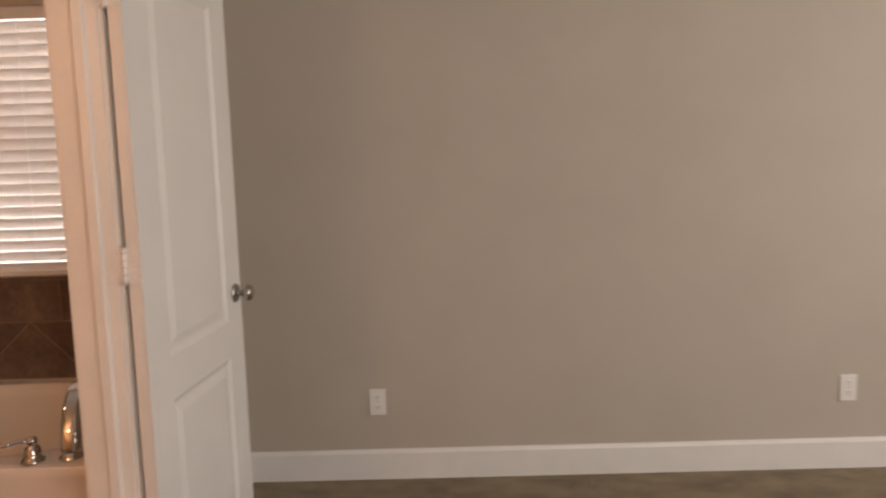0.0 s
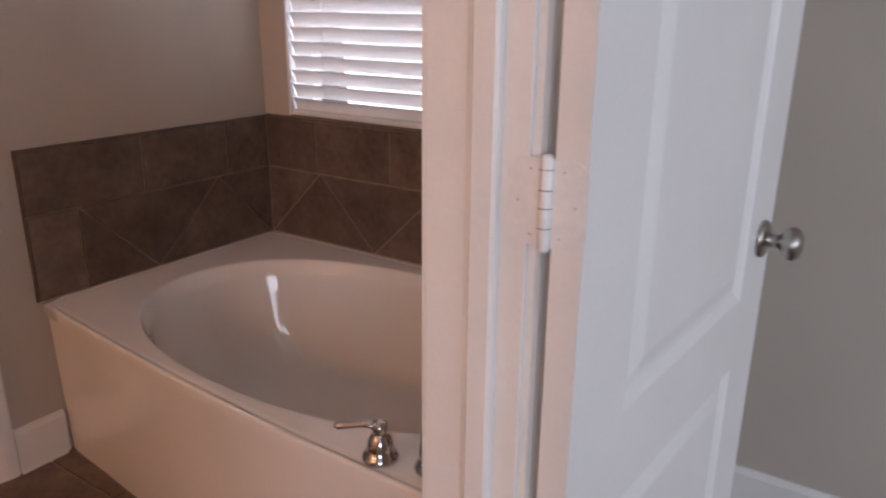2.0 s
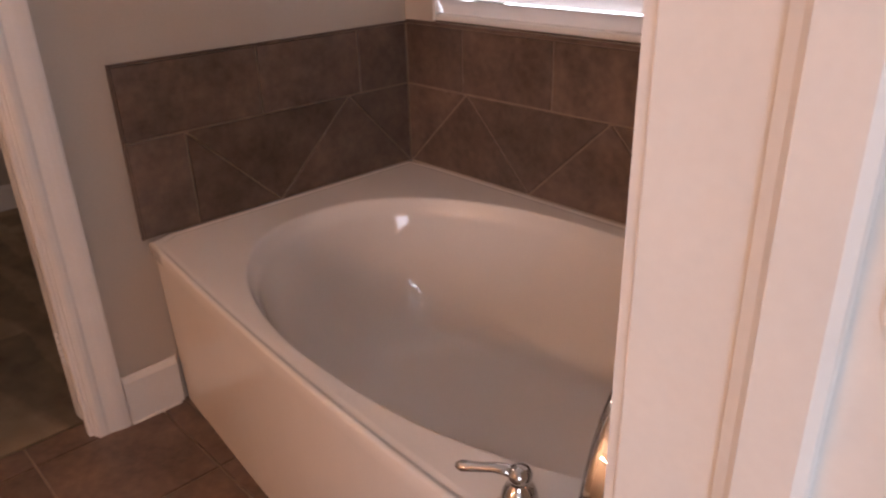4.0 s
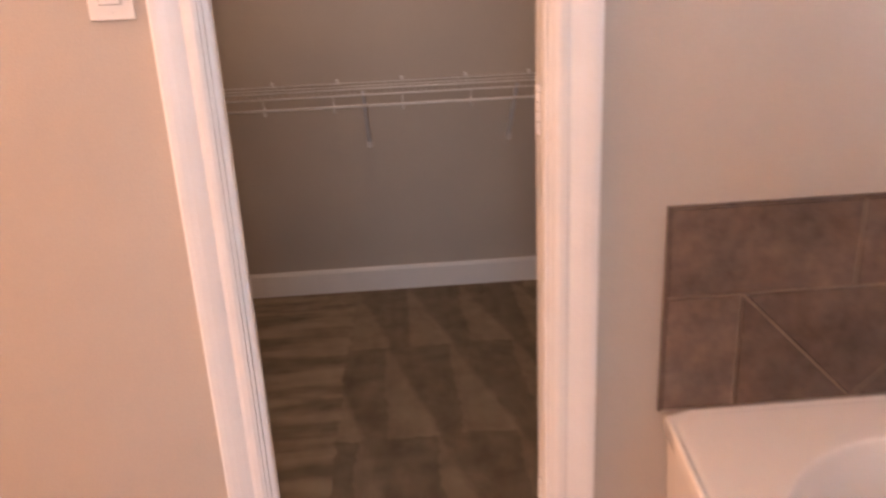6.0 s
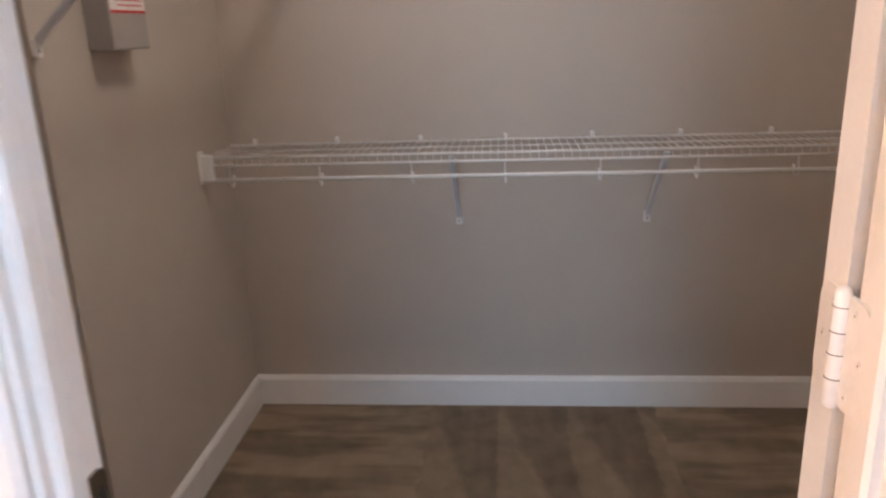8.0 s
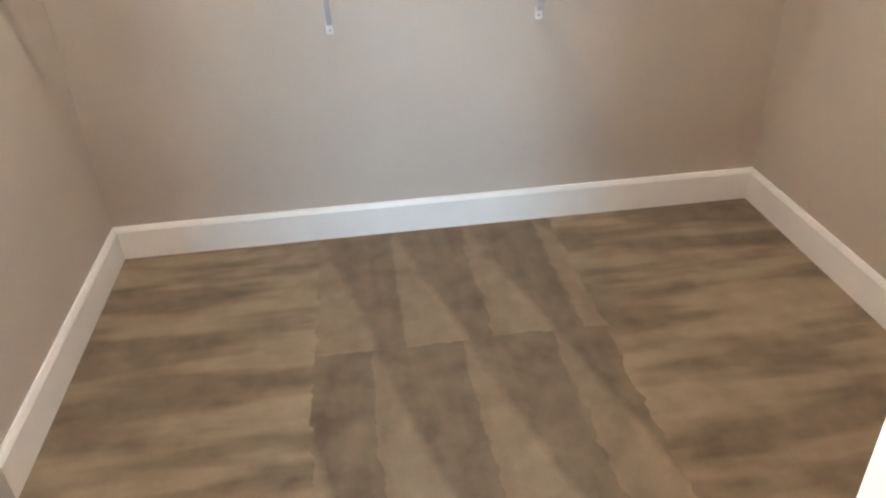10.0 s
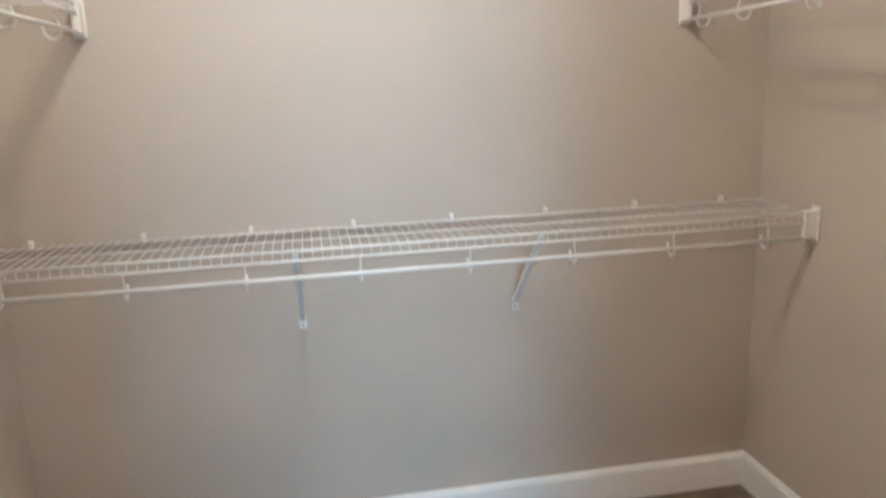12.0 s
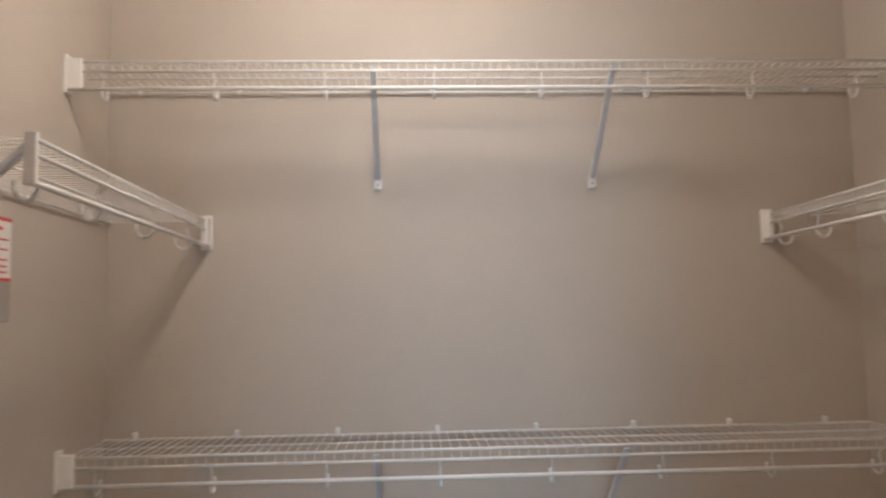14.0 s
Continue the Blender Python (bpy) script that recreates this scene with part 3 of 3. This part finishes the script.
lever(1.308, -0.958, (-0.85, -0.5, 0))
lever(1.59, -0.70, (-0.5, 0.6, 0))
sx, sy = 1.414, -0.925
part("spout_base", add_lathe(bmesh.new(), [(0.001, TZ), (0.040, TZ), (0.040, TZ + 0.005), (0.034, TZ + 0.012), (0.030, TZ + 0.02)], Matrix.Translation((sx, sy, 0)), 28), CHROME, faucet, "", True)
bm = bmesh.new()
side, ahead = Vector((0.97, 0.22, 0)), Vector((-0.22, 0.97, 0))
rings = []
for k in range(19):
    a = k / 18 * pi * 0.56
    mid = Vector((sx, sy, TZ + 0.012 + 0.178 * sin(min(a, pi / 2)) - 0.030 * max(0.0, a - pi / 2))) + ahead * (0.150 * (1 - cos(a)))
    out = (ahead * -cos(a) + Vector((0, 0, sin(a)))).normalized()
    half, thick = 0.031 - 0.003 * k / 18, 0.024 - 0.010 * k / 18
    ring = []
    for i in range(20):
        c, q = cos(tau * i / 20), sin(tau * i / 20)
        ring.append(bm.verts.new(mid + side * half * abs(c) ** 0.6 * (1 if c > 0 else -1) + out * thick * abs(q) ** 0.8 * (1 if q > 0 else -1)))
    rings.append(ring)
for a, b in zip(rings, rings[1:]):
    for i in range(20):
        bm.faces.new((a[i], a[(i + 1) % 20], b[(i + 1) % 20], b[i]))
bm.faces.new(rings[0]), bm.faces.new(rings[-1])
part("spout", bm, CHROME, faucet, "", True)

# ---- tile surround ----
T0, T1, TM = TZ + 0.003, 0.943, 0.757
GAP = 0.0030
sur_w = tagged(mesh_ob("tile_surround_west", box(0.0008, 0.006, -0.922, -0.0065, T0, T1), GROUT), "brown slate-look tile surround with tan grout", "tile surround", kind="structure")
sur_n = tagged(mesh_ob("tile_surround_north", box(0.0008, BATH_E - 0.001, -0.006, -0.0008, T0, T1), GROUT), "brown slate-look tile surround below the window", "tile surround", kind="structure")


def shrink(pts, g):
    """A convex polygon with its sides moved in by g."""
    c = Vector((sum(p[0] for p in pts) / len(pts), sum(p[1] for p in pts) / len(pts)))
    n, lines, out = len(pts), [], []
    for i in range(n):
        a, b = Vector(pts[i]), Vector(pts[(i + 1) % n])
        nrm = Vector((-(b - a).y, (b - a).x)).normalized()
        if nrm.dot(c - a) < 0:
            nrm = -nrm
        lines.append((a + nrm * g, b - a))
    for i in range(n):
        (p, d), (q, e) = lines[i - 1], lines[i]
        k = (q - p).cross(e) / d.cross(e) if abs(d.cross(e)) > 1e-9 else 0
        out.append(tuple(p + d * k))
    return out


def add_tile(surround, pts, plane):
    big, small = shrink(pts, GAP), shrink(pts, GAP + 0.0018)
    bm = bmesh.new()
    if plane == "x":
        lo, mid, hi = ([bm.verts.new((d, u, v)) for u, v in q] for d, q in ((0.003, big), (0.0095, big), (0.0112, small)))
    else:
        lo, mid, hi = ([bm.verts.new((u, -d, v)) for u, v in q] for d, q in ((0.003, big), (0.0095, big), (0.0112, small)))
    n = len(pts)
    for a, b in ((lo, mid), (mid, hi)):
        for i in range(n):
            bm.faces.new((a[i], a[(i + 1) % n], b[(i + 1) % n], b[i]))
    bm.faces.new(hi)
    part("tile", bm, TILE, surround)


def zigzag(surround, ups, downs, plane):
    """Triangular tiles between points along the top and the bottom of the lower row."""
    verts = sorted([(u, TM) for u in ups] + [(u, T0) for u in downs])
    for a, b, c in zip(verts, verts[1:], verts[2:]):
        add_tile(surround, [a, b, c], plane)


for a, b in ((-0.922, -0.535), (-0.535, -0.20), (-0.20, -0.012)):
    add_tile(sur_w, [(a, TM), (b, TM), (b, T1), (a, T1)], "x")
add_tile(sur_w, [(-0.922, T0), (-0.766, T0), (-0.766, TM), (-0.922, TM)], "x")
add_tile(sur_w, [(-0.766, T0), (-0.513, T0), (-0.766, TM)], "x")
zigzag(sur_w, (-0.766, -0.244), (-0.513, -0.012), "x")
add_tile(sur_w, [(-0.244, TM), (-0.012, T0), (-0.012, TM)], "x")
xs_ = [0.012, 0.254, 0.587, 0.92, 1.253, 1.586, BATH_E - 0.002]
for a, b in zip(xs_, xs_[1:]):
    add_tile(sur_n, [(a, TM), (b, TM), (b, T1), (a, T1)], "y")
add_tile(sur_n, [(0.012, T0), (0.270, TM), (0.012, TM)], "y")
zigzag(sur_n, (0.270, 0.778, 1.286), (0.012, 0.515, 1.032, 1.54), "y")
add_tile(sur_n, [(1.286, TM), (1.54, T0), (BATH_E - 0.002, T0), (BATH_E - 0.002, TM)], "y")
part("cap", box(0.0009, 0.0125, -0.9255, -0.001, T1, T1 + 0.004, 0.001), TILE, sur_w)
part("cap", box(0.013, BATH_E - 0.001, -0.0125, -0.001, T1, T1 + 0.0095, 0.001), TILE, sur_n)
part("end_trim", box(0.0009, 0.0125, -0.9255, -0.9222, T0, T1, 0.001), TILE, sur_w)

# ---- towel bar ----
bar = empty("towel_bar", "white towel bar fixed to the wall", "towel bar")
part("rail", add_tube(bmesh.new(), [(0.060, -0.160, 1.605), (0.060, -0.77, 1.605)], 0.0085, 14), PLATE, bar, smooth=True)
for y in (-0.175, -0.755):
    m = Matrix.Translation((0.0005, y, 1.60)) @ Matrix.Rotation(pi / 2, 4, "Y")
    part("bracket", add_lathe(bmesh.new(), [(0.001, 0), (0.024, 0), (0.024, 0.006), (0.013, 0.014), (0.011, 0.05), (0.014, 0.056), (0.014, 0.070), (0.004, 0.073)], m, 20), PLATE, bar, smooth=True)


# ---- wall plates ----
def outlet(x, z0):
    o = empty("wall_outlet", "white duplex outlet in the bedroom wall", "outlet", "bedroom outlets", m=Matrix.Translation((x, -0.0005, z0)))
    part("cover_plate", box(-0.036, 0.036, -0.006, 0, 0, 0.117, 0.0025), PLATE, o)
    for z in (0.0365, 0.0805):
        r = part("receptacle", box(-0.017, 0.017, -0.0085, -0.006, z - 0.0145, z + 0.0145, 0.001), PLATE, o)
        for u in (-0.0065, 0.0065):
            part("slot", box(u - 0.001, u + 0.001, -0.0089, -0.0086, z - 0.001, z + 0.007), DARK, r)
        part("slot", box(-0.002, 0.002, -0.0089, -0.0086, z - 0.009, z - 0.005), DARK, r)
    part("screw", add_lathe(bmesh.new(), [(0.003, 0), (0.003, 0.001), (0.001, 0.0014)], Matrix.Translation((0, -0.006, 0.0585)) @ Matrix.Rotation(pi / 2, 4, "X"), 10), STEEL, o)


outlet(2.284, 0.296)
outlet(4.34, 0.305)

sw = empty("light_switch", "white rocker light switch beside the closet door", "switch", m=Matrix.Translation((0.0005, -1.893, 1.333)))
part("cover_plate", box(0, 0.006, -0.038, 0.038, 0, 0.118, 0.0025), PLATE, sw)
part("switch_frame", box(0.006, 0.0068, -0.0185, 0.0185, 0.024, 0.094), GREYBOX, sw)
part("rocker", add_prism(bmesh.new(), [(0.006, 0.0255), (0.0112, 0.0255), (0.0085, 0.059), (0.0072, 0.0925), (0.006, 0.0925)], "y", -0.0165, 0.0165), PLATE, sw)
for z in (0.012, 0.106):
    part("screw", add_lathe(bmesh.new(), [(0.003, 0), (0.003, 0.001), (0.001, 0.0014)], Matrix.Translation((0.006, 0, z)) @ Matrix.Rotation(pi / 2, 4, "Y"), 10), PLATE, sw)

# ---- grey box with a notice on the closet's side wall ----
gb = empty("metal_box", "small grey metal wall box with a red-bordered notice", "wall box", m=Matrix.Translation((-1.34, LEFT + 0.0005, 1.345)))
part("housing", box(-0.09, 0.09, 0, 0.062, 0, 0.215, 0.004), GREYBOX, gb)
part("notice", box(-0.084, 0.086, 0.0622, 0.0628, 0.083, 0.211), PAPER, gb, "white notice")
for z in (0.083, 0.2045):
    part("notice_border", box(-0.084, 0.086, 0.0629, 0.0632, z, z + 0.0065), RED, gb, "red border")
for k, (z, a, b) in enumerate(((0.185, -0.05, 0.05), (0.165, -0.07, 0.065), (0.145, -0.07, 0.072), (0.124, -0.07, 0.03), (0.111, -0.07, 0.068), (0.099, -0.07, 0.05))):
    part("text_bar", box(a, b, 0.0629, 0.0631, z, z + (0.008 if k == 0 else 0.0035)), RED, gb)


# ---- wire shelves ----
def wire_shelf(name, label, m, length, depth, braces, caps, step=0.0245, hooks=(), clips=()):
    """x along the wall, y out from it, z = 0 at the deck."""
    s = empty(name, label, "wire shelf", "closet wire shelves", m=m)
    for y, z, r in ((0.012, -0.004, 0.0034), (depth * 0.52, -0.004, 0.0028), (depth, -0.002, 0.0040), (depth + 0.001, -0.027, 0.0040), (depth - 0.002, -0.072, 0.0058)):
        part("long_wire", add_tube(bmesh.new(), [(0.004, y, z), (length - 0.004, y, z)], r, 8), WIRE, s, smooth=True)
    cross = None
    x = step * 0.6
    while x < length - 0.006:
        if cross is None:
            o = part("cross_wire", add_tube(bmesh.new(), [(0, 0.006, 0.0), (0, depth - 0.002, 0.0), (0, depth + 0.0035, -0.004), (0, depth + 0.0035, -0.029)], 0.0010, 4), WIRE, s)
            cross = o.data
        else:
            o = new("cross_wire", cross)
            o.parent = s
        o.location = (x, 0, 0)
        x += step
    for hx in hooks:
        pts = [(hx, depth - 0.001, -0.026), (hx, depth - 0.012, -0.046), (hx, depth - 0.003, -0.072)]
        h = part("rod_hook", add_tube(bmesh.new(), pts, 0.0030, 6), WIRE, s, smooth=True)
        arc = [(hx, depth - 0.022 + 0.020 * cos(pi * k / 10), -0.074 - 0.022 * sin(pi * k / 10)) for k in range(11)]
        arc = [(hx, depth - 0.003, -0.070)] + arc + [(hx, depth - 0.042, -0.064)]
        part("hook_loop", add_tube(bmesh.new(), arc, 0.0040, 6), WIRE, h, smooth=True)
    for cx in clips:
        part("wall_clip", box(cx - 0.006, cx + 0.006, 0.0004, 0.018, -0.008, 0.016, 0.002), WIRE, s)
    for bx in braces:
        a, b = Vector((bx, depth - 0.002, -0.012)), Vector((bx, 0.010, -0.264))
        br = part("brace", add_prism(bmesh.new(), [(a.y + 0.004, a.z), (a.y - 0.012, a.z), (b.y, b.z + 0.006), (b.y, b.z - 0.006), (b.y + 0.006, b.z - 0.006)], "x", bx - 0.0075, bx + 0.0075), BRACE, s, "blue-white steel brace")
        part("foot", box(bx - 0.011, bx + 0.011, 0.0004, 0.012, -0.298, -0.262, 0.002), PLATE, br)
        part("screw", add_lathe(bmesh.new(), [(0.004, 0), (0.0035, 0.0015), (0.001, 0.002)], Matrix.Translation((bx, 0.012, -0.285)) @ Matrix.Rotation(-pi / 2, 4, "X"), 10), STEEL, br)
    for cx in caps:
        a, b, c, d = (0.0004, 0.009, 0.0085, 0.046) if cx == 0 else (length - 0.009, length - 0.0004, length - 0.046, length - 0.0085)
        if cx == 2:
            part("end_cap", box(length - 0.012, length - 0.001, depth - 0.012, depth + 0.008, -0.078, 0.008, 0.003), PLATE, s, "white end cap")
            continue
        eb = part("end_bracket", box(a, b, depth - 0.022, depth + 0.012, -0.084, 0.018, 0.002), PLATE, s, "white end bracket")
        part("wire_socket", box(c, d, depth - 0.008, depth + 0.0095, -0.074, 0.008, 0.003), PLATE, eb)
    return s


BL = RIGHT - LEFT
turn = Matrix.Rotation(-pi / 2, 4, "Z")  # x of the shelf along -y, y along +x
hk = [0.147 + 0.2865 * k for k in range(8)]
ck = [0.14 + 0.2875 * k for k in range(8)]
for nm, z in (("wire_shelf", 1.005), ("wire_shelf", 2.010)):
    wire_shelf(nm, "long white wire shelf across the closet's back wall", Matrix.Translation((BACK, RIGHT, z)) @ turn, BL, 0.285,
               (0.926 + RIGHT, 1.568 + RIGHT), (0, 1), hooks=hk, clips=ck)
# the one along the closet's left wall ends in the open, near the recess
wire_shelf("wire_shelf", "short white wire shelf on the side wall, ending in the open", Matrix.Translation((BACK, LEFT, 1.624)) @ Matrix.Rotation(-0.014, 4, "Y"),
           JOG - 0.006 - BACK, 0.293, (JOG - BACK - 0.015,), (0, 2), hooks=(0.17, 0.459, 0.748, 0.99), clips=(0.15, 0.45, 0.75))
wire_shelf("wire_shelf", "white wire shelf on the closet's other side wall", Matrix.Translation((-0.82, RIGHT, 1.638)) @ Matrix.Rotation(pi, 4, "Z") @ Matrix.Rotation(0.012, 4, "Y"),
           -0.82 - BACK, 0.288, (0.05,), (0, 1), hooks=(0.12, 0.40, 0.68, 0.96, 1.16), clips=(0.2, 0.5, 0.8, 1.1))


# ---- lamps that light the place ----
cl = empty("ceiling_lamp", "plain white round lampholder on the closet ceiling", "ceiling lamp", m=Matrix.Translation((-1.15, -1.50, CEIL_Z)))
part("lamp_base", add_lathe(bmesh.new(), [(0.001, -0.001), (0.12, -0.001), (0.12, -0.02), (0.10, -0.022)], n=28), PLATE, cl, smooth=True)

# made-up fixture, never in view, added so the warm bulbs have a holder
vl = empty("assumed_vanity_light", "brushed nickel vanity light bar, unseen, added to hold the bulbs", "wall lamp", m=Matrix.Translation((0.75, -4.7995, 2.05)))
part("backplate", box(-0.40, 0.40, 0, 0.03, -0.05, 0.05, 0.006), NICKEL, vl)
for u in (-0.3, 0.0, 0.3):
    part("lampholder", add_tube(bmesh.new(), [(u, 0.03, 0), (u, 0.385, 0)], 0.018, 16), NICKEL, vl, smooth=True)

# ---- bathroom floor tiles ----
tile_me = None
for i in range(-2, 7):
    for j in range(-1, 12):
        x, y = 0.007 + 0.333 * i, -0.97 - 0.333 * j
        x0, x1, y0, y1 = max(x, -0.092), min(x + 0.333, 1.713), y, min(y + 0.333, -0.90)
        if x1 - x0 < 0.02 or y1 - y0 < 0.02 or y < -4.7:
            continue
        full = abs(x1 - x0 - 0.333) < 1e-6 and abs(y1 - y0 - 0.333) < 1e-6
        if full and tile_me:
            ob = new("tile", tile_me)
            ob.parent = floor_bath
        else:
            w, h = x1 - x0, y1 - y0
            bm = bmesh.new()
            pts = [(0.003, 0.003), (w - 0.003, 0.003), (w - 0.003, h - 0.003), (0.003, h - 0.003)]
            lo, mid, hi = ([bm.verts.new((u, v, z)) for u, v in shrink(pts, g)] for g, z in ((0, -0.006), (0, 0.0005), (0.002, 0.002)))
            for a, b in ((lo, mid), (mid, hi)):
                for k in range(4):
                    bm.faces.new((a[k], a[(k + 1) % 4], b[(k + 1) % 4], b[k]))
            bm.faces.new(hi)
            ob = part("tile", bm, FLOORT, floor_bath)
            if full:
                tile_me = ob.data
        ob.location = (x0, y0, 0)
